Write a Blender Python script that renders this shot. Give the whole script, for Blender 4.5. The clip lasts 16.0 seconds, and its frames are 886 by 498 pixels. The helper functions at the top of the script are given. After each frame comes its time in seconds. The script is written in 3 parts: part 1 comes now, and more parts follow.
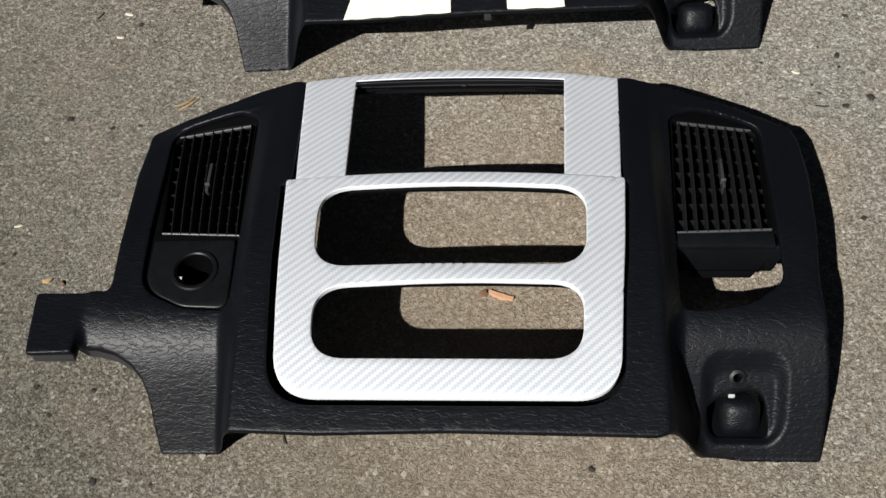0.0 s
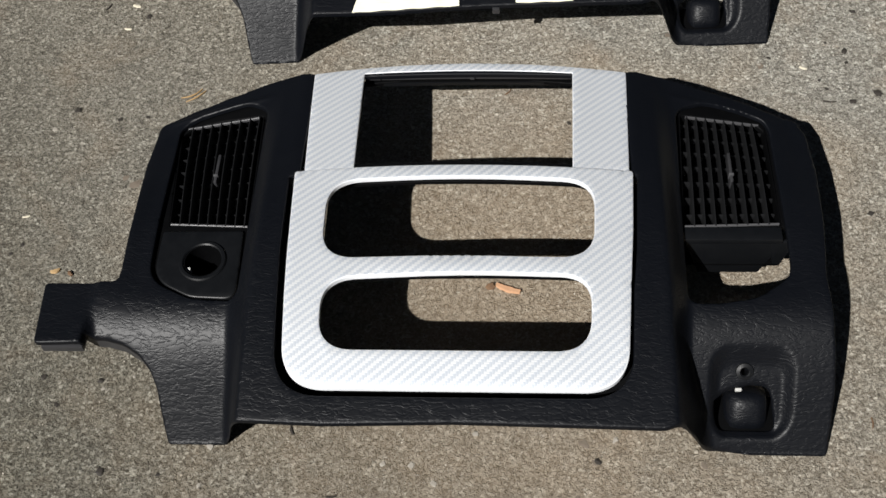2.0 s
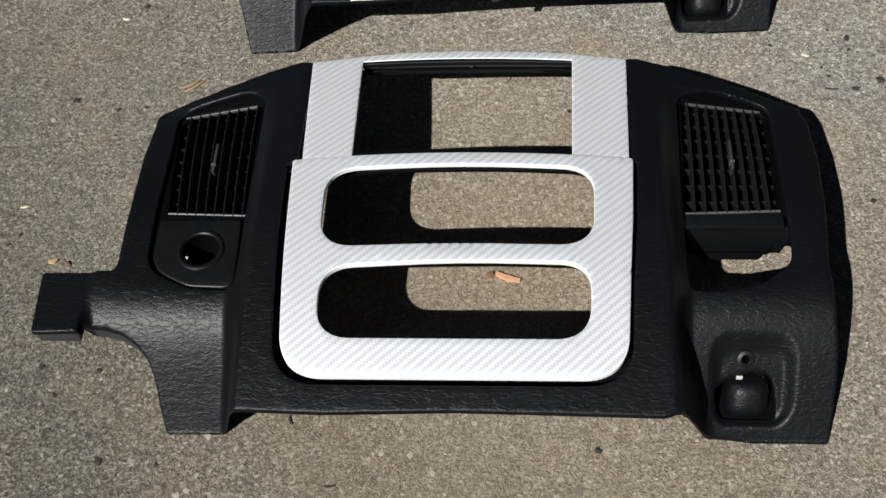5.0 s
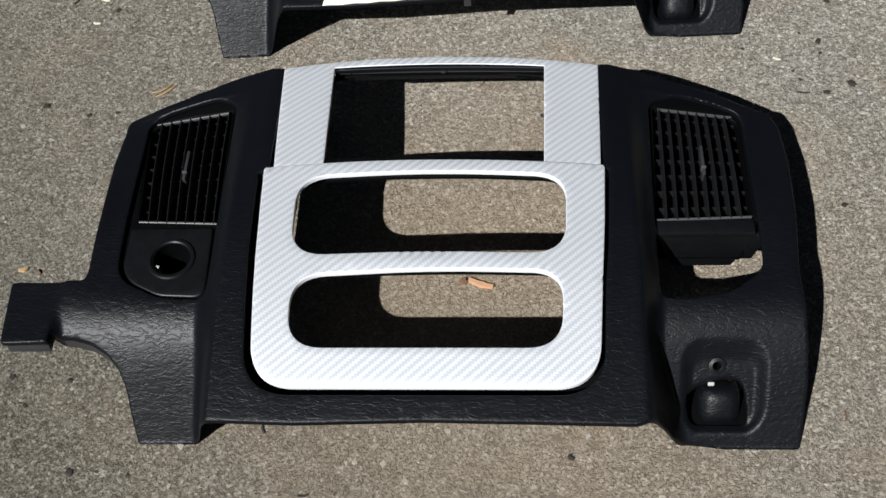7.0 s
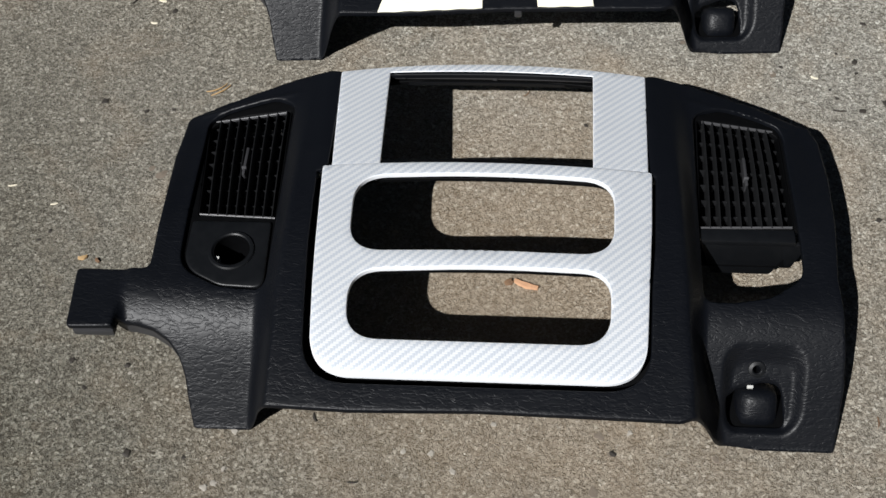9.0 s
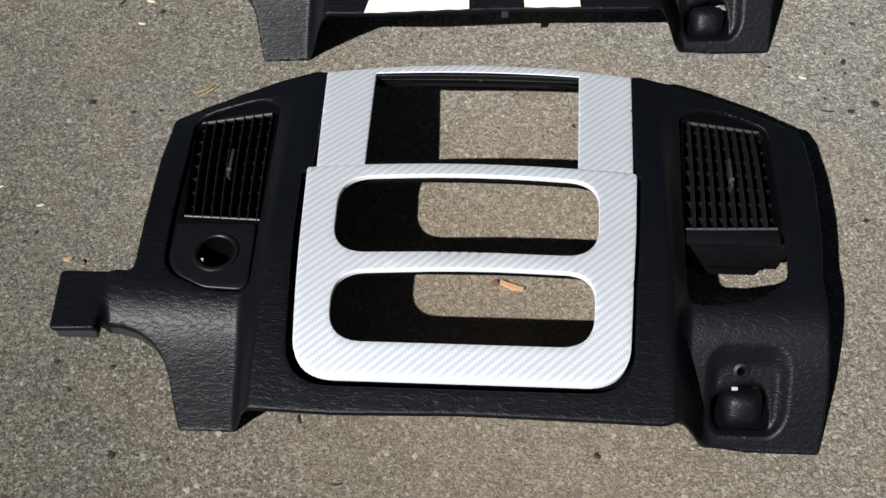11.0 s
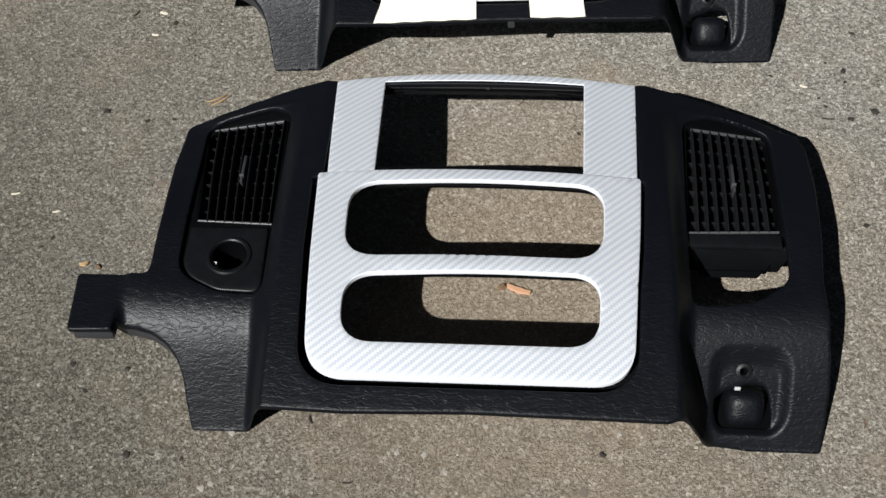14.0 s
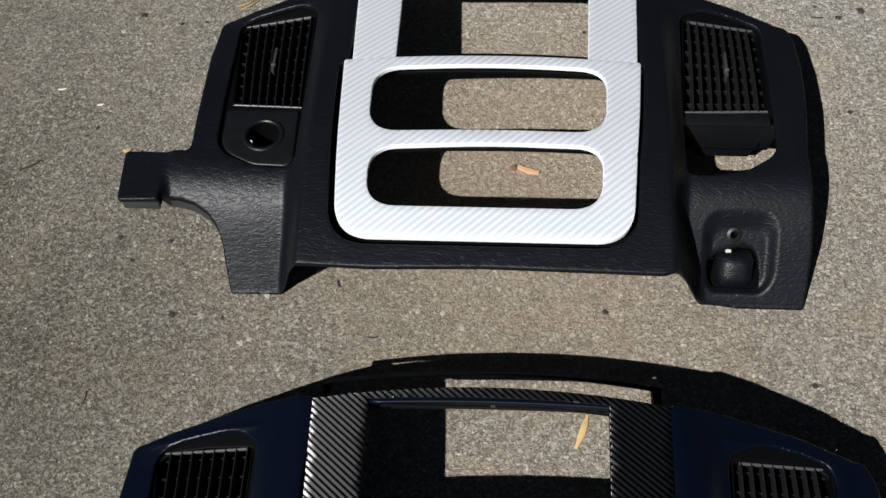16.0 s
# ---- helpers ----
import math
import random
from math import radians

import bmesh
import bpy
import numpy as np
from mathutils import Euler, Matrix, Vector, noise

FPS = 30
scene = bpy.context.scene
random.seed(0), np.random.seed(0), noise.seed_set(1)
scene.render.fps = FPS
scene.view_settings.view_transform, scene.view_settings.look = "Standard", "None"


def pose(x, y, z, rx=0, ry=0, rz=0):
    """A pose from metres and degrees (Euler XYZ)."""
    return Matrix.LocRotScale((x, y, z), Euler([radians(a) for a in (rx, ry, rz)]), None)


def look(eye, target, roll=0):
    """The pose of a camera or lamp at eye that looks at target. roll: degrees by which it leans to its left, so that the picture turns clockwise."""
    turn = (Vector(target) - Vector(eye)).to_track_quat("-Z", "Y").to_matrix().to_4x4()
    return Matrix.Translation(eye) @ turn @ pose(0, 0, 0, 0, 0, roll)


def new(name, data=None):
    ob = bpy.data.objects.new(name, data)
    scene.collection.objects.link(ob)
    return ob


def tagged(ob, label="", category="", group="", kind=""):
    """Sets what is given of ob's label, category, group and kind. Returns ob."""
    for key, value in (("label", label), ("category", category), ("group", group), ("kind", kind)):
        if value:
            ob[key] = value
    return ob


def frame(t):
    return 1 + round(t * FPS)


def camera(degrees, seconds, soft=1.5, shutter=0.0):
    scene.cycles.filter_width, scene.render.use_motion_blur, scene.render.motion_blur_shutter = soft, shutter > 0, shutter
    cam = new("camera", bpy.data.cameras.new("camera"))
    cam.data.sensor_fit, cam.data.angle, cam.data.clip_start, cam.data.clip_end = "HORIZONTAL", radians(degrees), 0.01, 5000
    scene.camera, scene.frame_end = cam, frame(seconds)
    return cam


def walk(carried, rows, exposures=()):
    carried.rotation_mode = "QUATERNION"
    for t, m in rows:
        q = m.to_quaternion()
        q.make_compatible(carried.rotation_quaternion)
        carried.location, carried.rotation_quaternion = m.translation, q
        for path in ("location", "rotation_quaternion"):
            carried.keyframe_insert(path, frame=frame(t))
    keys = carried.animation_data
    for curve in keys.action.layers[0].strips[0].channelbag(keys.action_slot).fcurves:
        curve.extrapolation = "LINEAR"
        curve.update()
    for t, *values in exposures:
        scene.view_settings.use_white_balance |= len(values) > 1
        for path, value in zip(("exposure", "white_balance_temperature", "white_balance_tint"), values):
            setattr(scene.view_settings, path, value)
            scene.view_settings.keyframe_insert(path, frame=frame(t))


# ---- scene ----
cam = camera(42.0, 16.0)
PATH = [
    (0, (0.053, -0.55, 0.859), (-0.077, 0.62, -0.758), -5.3),
    (0.5, (0.047, -0.551, 0.864), (-0.076, 0.625, -0.75), -4.8),
    (1, (0.049, -0.554, 0.859), (-0.074, 0.619, -0.756), -4.8),
    (1.5, (0.047, -0.553, 0.861), (-0.082, 0.62, -0.754), -4.8),
    (2, (0.047, -0.554, 0.859), (-0.084, 0.611, -0.762), -5.0),
    (2.5, (0.046, -0.556, 0.856), (-0.082, 0.612, -0.763), -4.8),
    (3, (0.047, -0.555, 0.858), (-0.082, 0.609, -0.764), -4.8),
    (3.5, (0.046, -0.556, 0.857), (-0.08, 0.606, -0.766), -4.8),
    (4, (0.047, -0.556, 0.854), (-0.078, 0.599, -0.774), -4.8),
    (6.3, (0.066, -0.553, 0.849), (-0.092, 0.613, -0.769), -7.0),
    (6.5, (0.068, -0.546, 0.856), (-0.075, 0.604, -0.774), -6.7),
    (7, (0.059, -0.544, 0.856), (-0.048, 0.604, -0.777), -4.6),
    (7.5, (0.04, -0.556, 0.858), (-0.037, 0.604, -0.77), -2.3),
    (8, (0.028, -0.57, 0.862), (-0.071, 0.603, -0.755), -2.4),
    (8.5, (0.021, -0.576, 0.874), (-0.083, 0.597, -0.743), -2.6),
    (9, (0.019, -0.577, 0.878), (-0.091, 0.593, -0.74), -2.8),
    (9.2, (0.021, -0.574, 0.879), (-0.08, 0.597, -0.739), -2.3),
    (11.5, (0.034, -0.572, 0.878), (-0.081, 0.594, -0.744), -3.1),
    (12, (0.027, -0.576, 0.879), (-0.07, 0.597, -0.738), -2.0),
    (12.5, (0.029, -0.582, 0.879), (-0.076, 0.598, -0.733), -2.2),
    (13, (0.031, -0.581, 0.882), (-0.082, 0.596, -0.731), -2.8),
    (13.5, (0.031, -0.589, 0.884), (-0.087, 0.593, -0.725), -3.1),
    (14, (0.032, -0.594, 0.889), (-0.09, 0.595, -0.715), -3.3),
    (14.5, (0.035, -0.6, 0.893), (-0.076, 0.585, -0.715), -3.5),
    (15, (0.035, -0.626, 0.913), (-0.075, 0.575, -0.682), -3.3),
    (15.5, (0.023, -0.663, 0.915), (-0.085, 0.525, -0.691), -2.5),
    (16, (0.031, -0.719, 0.915), (-0.102, 0.424, -0.721), -4.1),
]
walk(cam, [(t, look(eye, target, roll)) for t, eye, target, roll in PATH],
     [(0, 0.27, 6430, 10), (4.2, 0.27, 6420, 10), (6.5, 0.27, 6420, 10), (7, 0.27, 6220, 10), (15.2, 0.27, 6220, 10), (16, 0.37, 6220, 10)])


# ---- light ----
SUN_X, SUN_Y = 0.532, 0.890          # how far a shadow falls for a metre of height
SUN_FROM = Vector((-SUN_X, -SUN_Y, 1.0)).normalized()
world = bpy.data.worlds.new("sky")
world.use_nodes = True
scene.world = world
wn = world.node_tree.nodes
sky = wn.new("ShaderNodeTexSky")
sky.sky_type = "NISHITA"
sky.sun_disc = False
sky.sun_elevation = math.asin(SUN_FROM.z)
sky.sun_rotation = math.atan2(SUN_FROM.x, SUN_FROM.y)
wn["Background"].inputs[1].default_value = 0.0055
world.node_tree.links.new(sky.outputs[0], wn["Background"].inputs[0])
sun = new("sun", bpy.data.lights.new("sun", "SUN"))
sun.data.energy = 5.0
sun.data.angle = radians(0.53)
sun.data.color = (1.0, 0.972, 0.93)
sun.matrix_world = look(SUN_FROM * 5, (0, 0, 0))


# ---- materials ----
class Mat:
    """A small helper to write node materials."""

    def __init__(self, name):
        self.m = bpy.data.materials.new(name)
        self.m.use_nodes = True
        self.t = self.m.node_tree
        self.b = self.t.nodes["Principled BSDF"]
        self.co = self.node("ShaderNodeTexCoord").outputs["Object"]

    def node(self, kind):
        return self.t.nodes.new(kind)

    def put(self, socket, value):
        if isinstance(value, bpy.types.NodeSocket):
            self.t.links.new(value, socket)
        else:
            socket.default_value = value

    def set(self, **values):
        for k, v in values.items():
            self.put(self.b.inputs[k.replace("_", " ")], v)
        return self

    def math(self, op, a, b=0.0, c=0.0):
        n = self.node("ShaderNodeMath")
        n.operation = op
        for s, v in zip(n.inputs, (a, b, c)):
            self.put(s, v)
        return n.outputs[0]

    def mapped(self, scale=(1, 1, 1), turn=(0, 0, 0), co=None):
        n = self.node("ShaderNodeMapping")
        self.put(n.inputs[0], co or self.co)
        n.inputs["Scale"].default_value = scale
        n.inputs["Rotation"].default_value = turn
        return n.outputs[0]

    def noise(self, scale, detail=4, rough=0.5, co=None, warp=0.0):
        n = self.node("ShaderNodeTexNoise")
        self.put(n.inputs["Vector"], co or self.co)
        n.inputs["Scale"].default_value = scale
        n.inputs["Detail"].default_value = detail
        n.inputs["Roughness"].default_value = rough
        n.inputs["Distortion"].default_value = warp
        return n.outputs[0]

    def cells(self, scale, feature="F1", out="Distance", co=None, rand=1.0):
        n = self.node("ShaderNodeTexVoronoi")
        n.feature = feature
        self.put(n.inputs["Vector"], co or self.co)
        n.inputs["Scale"].default_value = scale
        n.inputs["Randomness"].default_value = rand
        return n.outputs[out]

    def ramp(self, value, *stops):
        n = self.node("ShaderNodeValToRGB")
        self.put(n.inputs[0], value)
        e = n.color_ramp.elements
        while len(e) < len(stops):
            e.new(0.5)
        for el, (p, c) in zip(e, stops):
            el.position = p
            el.color = (*c, 1) if isinstance(c, tuple) else (c, c, c, 1)
        return n.outputs[0]

    def mix(self, f, a, b, blend="MIX"):
        n = self.node("ShaderNodeMix")
        n.data_type, n.blend_type = "RGBA", blend
        self.put(n.inputs[0], f)
        self.put(n.inputs[6], a)
        self.put(n.inputs[7], b)
        return n.outputs[2]

    def bump(self, height, strength=0.5, depth=0.001, normal=None):
        n = self.node("ShaderNodeBump")
        n.inputs["Strength"].default_value = strength
        n.inputs["Distance"].default_value = depth
        self.put(n.inputs["Height"], height)
        if normal:
            self.put(n.inputs["Normal"], normal)
        return n.outputs[0]


def concrete():
    m = Mat("weathered_concrete")
    bend = m.node("ShaderNodeTexNoise")
    m.put(bend.inputs["Vector"], m.co)
    bend.inputs["Scale"].default_value = 260
    bent = m.node("ShaderNodeVectorMath")
    bent.operation = "MULTIPLY_ADD"
    m.put(bent.inputs[0], bend.outputs["Color"])
    bent.inputs[1].default_value = (0.0025, 0.0025, 0.0025)
    m.put(bent.inputs[2], m.co)
    bent = bent.outputs[0]
    # sand grains in a binder that has worn away between them
    g1 = m.node("ShaderNodeSeparateColor")
    m.put(g1.inputs[0], m.cells(380, out="Color", co=bent))
    stone = m.ramp(g1.outputs[0], (0.0, (0.178, 0.160, 0.131)), (0.3, (0.284, 0.260, 0.217)), (0.8, (0.366, 0.339, 0.288)), (1.0, (0.54, 0.51, 0.445)))
    sand = m.ramp(m.noise(480, 2, 0.6, bent), (0.32, 0.18), (0.50, 0.95), (0.68, 1.46))
    col = m.mix(0.75, stone, sand, "MULTIPLY")
    worm = m.math("ABSOLUTE", m.math("SUBTRACT", m.noise(290, 2, 0.5, bent, 0.5), 0.5))
    gaps = m.math("MULTIPLY", m.ramp(worm, (0.0, 1.0), (0.030, 0.75), (0.060, 0.0)), m.ramp(m.noise(140, 3, 0.6), (0.36, 0.0), (0.52, 1.0)))
    col = m.mix(m.math("MULTIPLY", gaps, 0.78), col, (0.085, 0.068, 0.050, 1))
    patch = m.ramp(m.noise(38, 4, 0.6, warp=0.5), (0.35, 0.93), (0.65, 1.06))
    col = m.mix(1.0, col, patch, "MULTIPLY")
    rust = m.ramp(m.noise(11, 5, 0.65, warp=0.6), (0.52, 0.0), (0.74, 1.0))
    col = m.mix(m.math("MULTIPLY", rust, 0.30), col, (0.36, 0.255, 0.165, 1))
    grey = m.ramp(m.noise(3.1, 4, 0.55), (0.35, 0.0), (0.65, 1.0))
    col = m.mix(m.math("MULTIPLY", grey, 0.28), col, (0.262, 0.248, 0.222, 1))
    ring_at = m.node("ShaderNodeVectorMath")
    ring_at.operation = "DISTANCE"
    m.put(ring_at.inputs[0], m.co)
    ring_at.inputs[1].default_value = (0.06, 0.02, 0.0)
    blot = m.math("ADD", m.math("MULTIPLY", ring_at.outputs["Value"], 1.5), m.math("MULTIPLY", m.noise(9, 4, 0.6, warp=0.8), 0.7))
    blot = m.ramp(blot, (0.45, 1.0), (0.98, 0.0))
    col = m.mix(m.math("MULTIPLY", blot, 0.42), col, (0.385, 0.282, 0.186, 1))
    dirt = m.ramp(m.noise(60, 3, 0.5, warp=1.5), (0.66, 1.0), (0.76, 0.35))
    col = m.mix(0.5, col, dirt, "MULTIPLY")
    spots = m.ramp(m.cells(44, co=bent), (0.0, 0.25), (0.05, 0.4), (0.09, 1.0))
    col = m.mix(0.5, col, spots, "MULTIPLY")
    pale = m.ramp(m.cells(80, co=m.mapped((0.7, 1.3, 1), (0, 0, 0.7), bent)), (0.0, 1.0), (0.07, 1.0), (0.13, 0.0))
    col = m.mix(m.math("MULTIPLY", pale, 0.38), col, (0.56, 0.53, 0.47, 1))
    # slab colour: darker towards -x, paler towards +x and away from y = -0.2
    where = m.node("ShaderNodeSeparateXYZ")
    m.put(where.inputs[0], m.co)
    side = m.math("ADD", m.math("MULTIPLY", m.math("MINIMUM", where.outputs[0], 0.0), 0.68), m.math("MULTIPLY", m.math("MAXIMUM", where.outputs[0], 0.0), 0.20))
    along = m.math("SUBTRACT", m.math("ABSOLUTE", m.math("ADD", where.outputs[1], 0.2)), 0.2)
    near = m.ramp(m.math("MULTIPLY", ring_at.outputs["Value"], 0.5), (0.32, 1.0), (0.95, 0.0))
    slab_tone = m.math("MULTIPLY", m.math("ADD", side, m.math("MULTIPLY", along, 0.40)), near)
    slab_tone = m.math("ADD", slab_tone, m.math("ADD", m.math("MULTIPLY", m.noise(2.3, 5, 0.65, warp=0.8), 0.40), 0.40))
    slab_tone = m.ramp(slab_tone, (0.2, (0.46, 0.470, 0.440)), (0.6, (0.965, 0.965, 0.940)), (0.85, (1.18, 1.225, 1.255)))
    col = m.mix(1.0, col, slab_tone, "MULTIPLY")
    h = m.math("SUBTRACT", m.math("ADD", m.noise(340, 5, 0.75, bent), m.math("MULTIPLY", m.noise(150, 3, 0.6), 0.8)), m.math("MULTIPLY", gaps, 0.8))
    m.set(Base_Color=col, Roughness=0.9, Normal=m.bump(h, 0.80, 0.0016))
    m.b.inputs["Specular IOR Level"].default_value = 0.25
    return m.m


def grained_plastic(name, base, light, rough=0.42, grain=1.0):
    m = Mat(name)
    # leather grain: short wavy wrinkles that run across, folded into one another
    swirl = m.node("ShaderNodeTexNoise")
    m.put(swirl.inputs["Vector"], m.co)
    swirl.inputs["Scale"].default_value = 95
    shift = m.node("ShaderNodeVectorMath")
    shift.operation = "MULTIPLY_ADD"
    m.put(shift.inputs[0], swirl.outputs["Color"])
    shift.inputs[1].default_value = (0.008, 0.008, 0.008)
    m.put(shift.inputs[2], m.co)
    lines = m.noise(250, 2, 0.5, m.mapped((0.34, 1.0, 1.0), (0, 0, 0.10), shift.outputs[0]), 0.4)
    ridge = m.math("ABSOLUTE", m.math("SUBTRACT", lines, 0.5))
    ridge = m.ramp(ridge, (0.0, 0.0), (0.07, 0.6), (0.22, 1.0))
    fine = m.noise(620, 3, 0.6, m.mapped((0.5, 1.0, 1.0), (0, 0, -0.15), shift.outputs[0]), 0.6)
    big = m.noise(18, 3, 0.5)
    dust = m.ramp(m.noise(70, 5, 0.7), (0.50, 0.0), (0.85, 1.0))
    col = m.mix(m.math("MULTIPLY", dust, 0.30), (*base, 1), (*light, 1))
    r = m.math("ADD", m.math("MULTIPLY", big, 0.12), rough - 0.06)
    h = m.math("ADD", m.math("MULTIPLY", ridge, 0.75), m.math("ADD", m.math("MULTIPLY", lines, 0.9), m.math("MULTIPLY", fine, 0.25)))
    # the moulded grain fades out towards the smooth upper shoulders
    at = m.node("ShaderNodeSeparateXYZ")
    m.put(at.inputs[0], m.co)
    h = m.math("MULTIPLY", h, m.ramp(m.math("MULTIPLY", at.outputs[1], 5.0), (0.05, 1.0), (0.45, 0.16)))
    m.set(Base_Color=col, Roughness=r, Normal=m.bump(h, 0.45 * grain, 0.0005))
    m.b.inputs["Specular IOR Level"].default_value = 0.26
    return m.m


def plain_plastic(name, base, rough=0.4, gloss=0.5):
    m = Mat(name)
    n = m.noise(90, 4, 0.6)
    col = m.mix(m.math("MULTIPLY", n, 0.4), (*base, 1), tuple(min(1, c * 1.9 + 0.002) for c in base) + (1,))
    m.set(Base_Color=col, Roughness=m.math("ADD", m.math("MULTIPLY", n, 0.15), rough - 0.07), Normal=m.bump(m.noise(900, 2), 0.12, 0.0004))
    m.b.inputs["Specular IOR Level"].default_value = gloss
    return m.m


def weave(name, light, dark, step, metal, rough, lean, stretch, relief, brushed=0.0):
    """Woven carbon film: a two over two twill, whose crosswise threads glint on their own side only."""
    m = Mat(name)
    co = m.mapped((1 / step, 1 / step / stretch, 1))
    sep = m.node("ShaderNodeSeparateXYZ")
    m.put(sep.inputs[0], co)
    u, v = sep.outputs[0], sep.outputs[1]
    fu, fv = m.math("FLOOR", u), m.math("FLOOR", v)
    k = m.math("FLOORED_MODULO", m.math("ADD", m.math("MULTIPLY", fu, lean), fv), 4.0)
    over = m.math("LESS_THAN", k, 1.5)
    pu = m.math("SINE", m.math("MULTIPLY", m.math("FRACT", u), math.pi))
    pv = m.math("SINE", m.math("MULTIPLY", m.math("FRACT", v), math.pi))
    h = m.math("ADD", m.math("MULTIPLY", over, pv), m.math("MULTIPLY", m.math("SUBTRACT", 1.0, over), pu))
    tone = m.math("ADD", m.math("MULTIPLY", over, 0.75), m.math("MULTIPLY", m.noise(300, 3), 0.25))
    col = m.mix(tone, (*dark, 1), (*light, 1))
    col = m.mix(0.10, col, m.noise(14, 3), "MULTIPLY")
    t = m.node("ShaderNodeCombineXYZ")
    m.put(t.inputs[0], m.math("SUBTRACT", 1.0, over))
    m.put(t.inputs[1], over)
    m.set(Base_Color=col, Metallic=metal, Roughness=rough, Anisotropic=brushed, Tangent=t.outputs[0], Normal=m.bump(h, relief, 0.0004))
    return m.m


def fibre(name, a, b, scale=(400, 60, 60), rough=0.75):
    m = Mat(name)
    n = m.noise(1.0, 4, 0.7, m.mapped(scale))
    m.set(Base_Color=m.mix(n, (*a, 1), (*b, 1)), Roughness=rough, Normal=m.bump(n, 0.5, 0.0006))
    return m.m


CONCRETE = concrete()
BLACK = grained_plastic("grained_black_plastic", (0.0030, 0.0037, 0.0056), (0.0062, 0.0072, 0.0096), 0.445)
NAVY = grained_plastic("navy_painted_plastic", (0.0011, 0.0025, 0.0072), (0.0034, 0.0052, 0.0100), 0.36, 0.30)
SMOOTH = plain_plastic("smooth_black_plastic", (0.0034, 0.0039, 0.0048), 0.41, 0.38)
SLAT = plain_plastic("worn_slat_plastic", (0.0085, 0.0088, 0.0095), 0.40, 0.40)
DEEP = plain_plastic("matt_black_plastic", (0.0016, 0.0017, 0.0020), 0.55, 0.08)
# lighter grey: the sunlit glint of the vent end bars put into colour
PALE_EDGE = plain_plastic("pale_grey_plastic_edge", (0.060, 0.060, 0.063), 0.4)
SATIN = plain_plastic("satin_grey_plastic", (0.028, 0.028, 0.030), 0.38)
SILVER = weave("silver_woven_film", (0.95, 0.97, 0.99), (0.68, 0.735, 0.81), 0.0021, 0.48, 0.55, -1.0, 0.9, 0.14)
CARBON = weave("black_woven_film", (0.34, 0.33, 0.33), (0.002, 0.002, 0.003), 0.0016, 1.0, 0.40, 1.0, 0.9, 0.03, 1.0)
TAPE = fibre("cream_masking_tape", (0.86, 0.83, 0.64), (0.91, 0.89, 0.74), (90, 420, 90), 0.7)
SILVER_EDGE = plain_plastic("silver_film_edge", (0.74, 0.77, 0.81), 0.4)
# zinc of the socket clip; also paints the sunlit ground in the pocket
ZINC_AND_LIT = plain_plastic("zinc_and_lit_ground", (0.5, 0.5, 0.48), 0.3)
BARK = fibre("brown_bark", (0.10, 0.055, 0.03), (0.22, 0.13, 0.07))
WOOD = fibre("orange_brown_wood", (0.42, 0.22, 0.12), (0.60, 0.36, 0.21))
STRAW = fibre("dry_straw", (0.50, 0.33, 0.13), (0.68, 0.48, 0.22), (60, 700, 60))
PALE = fibre("bleached_straw", (0.58, 0.52, 0.38), (0.74, 0.69, 0.57))
DARKBIT = fibre("dark_litter", (0.018, 0.015, 0.012), (0.05, 0.042, 0.034))
STAIN = fibre("dried_stain", (0.13, 0.105, 0.08), (0.20, 0.165, 0.13), (300, 300, 300))
CHIP = fibre("pale_stone", (0.27, 0.245, 0.21), (0.42, 0.39, 0.335), (300, 300, 300))
LEAF = fibre("dry_leaf", (0.34, 0.22, 0.10), (0.50, 0.34, 0.17))


def grit_material():
    m = Mat("mixed_grit")
    g = m.node("ShaderNodeNewGeometry").outputs["Random Per Island"]
    m.set(Base_Color=m.ramp(g, (0.0, (0.05, 0.042, 0.034)), (0.35, (0.16, 0.135, 0.105)), (0.7, (0.34, 0.30, 0.24)), (1.0, (0.62, 0.58, 0.50))), Roughness=0.85)
    return m.m


STONE = grit_material()


# ---- mesh helpers ----
def part(name, data, material, parent=None, label=""):
    if isinstance(data, bmesh.types.BMesh):
        me = bpy.data.meshes.new(name)
        data.to_mesh(me)
        data.free()
        data = me
    data.materials.clear()
    data.materials.append(material)
    ob = new(name, data)
    ob.parent = parent
    return tagged(ob, label)


def smooth(me, angle=38):
    me.polygons.foreach_set("use_smooth", [True] * len(me.polygons))
    me.set_sharp_from_angle(angle=radians(angle))
    return me


def step(a, b, x):
    t = np.clip((x - a) / (b - a), 0, 1)
    return t * t * (3 - 2 * t)


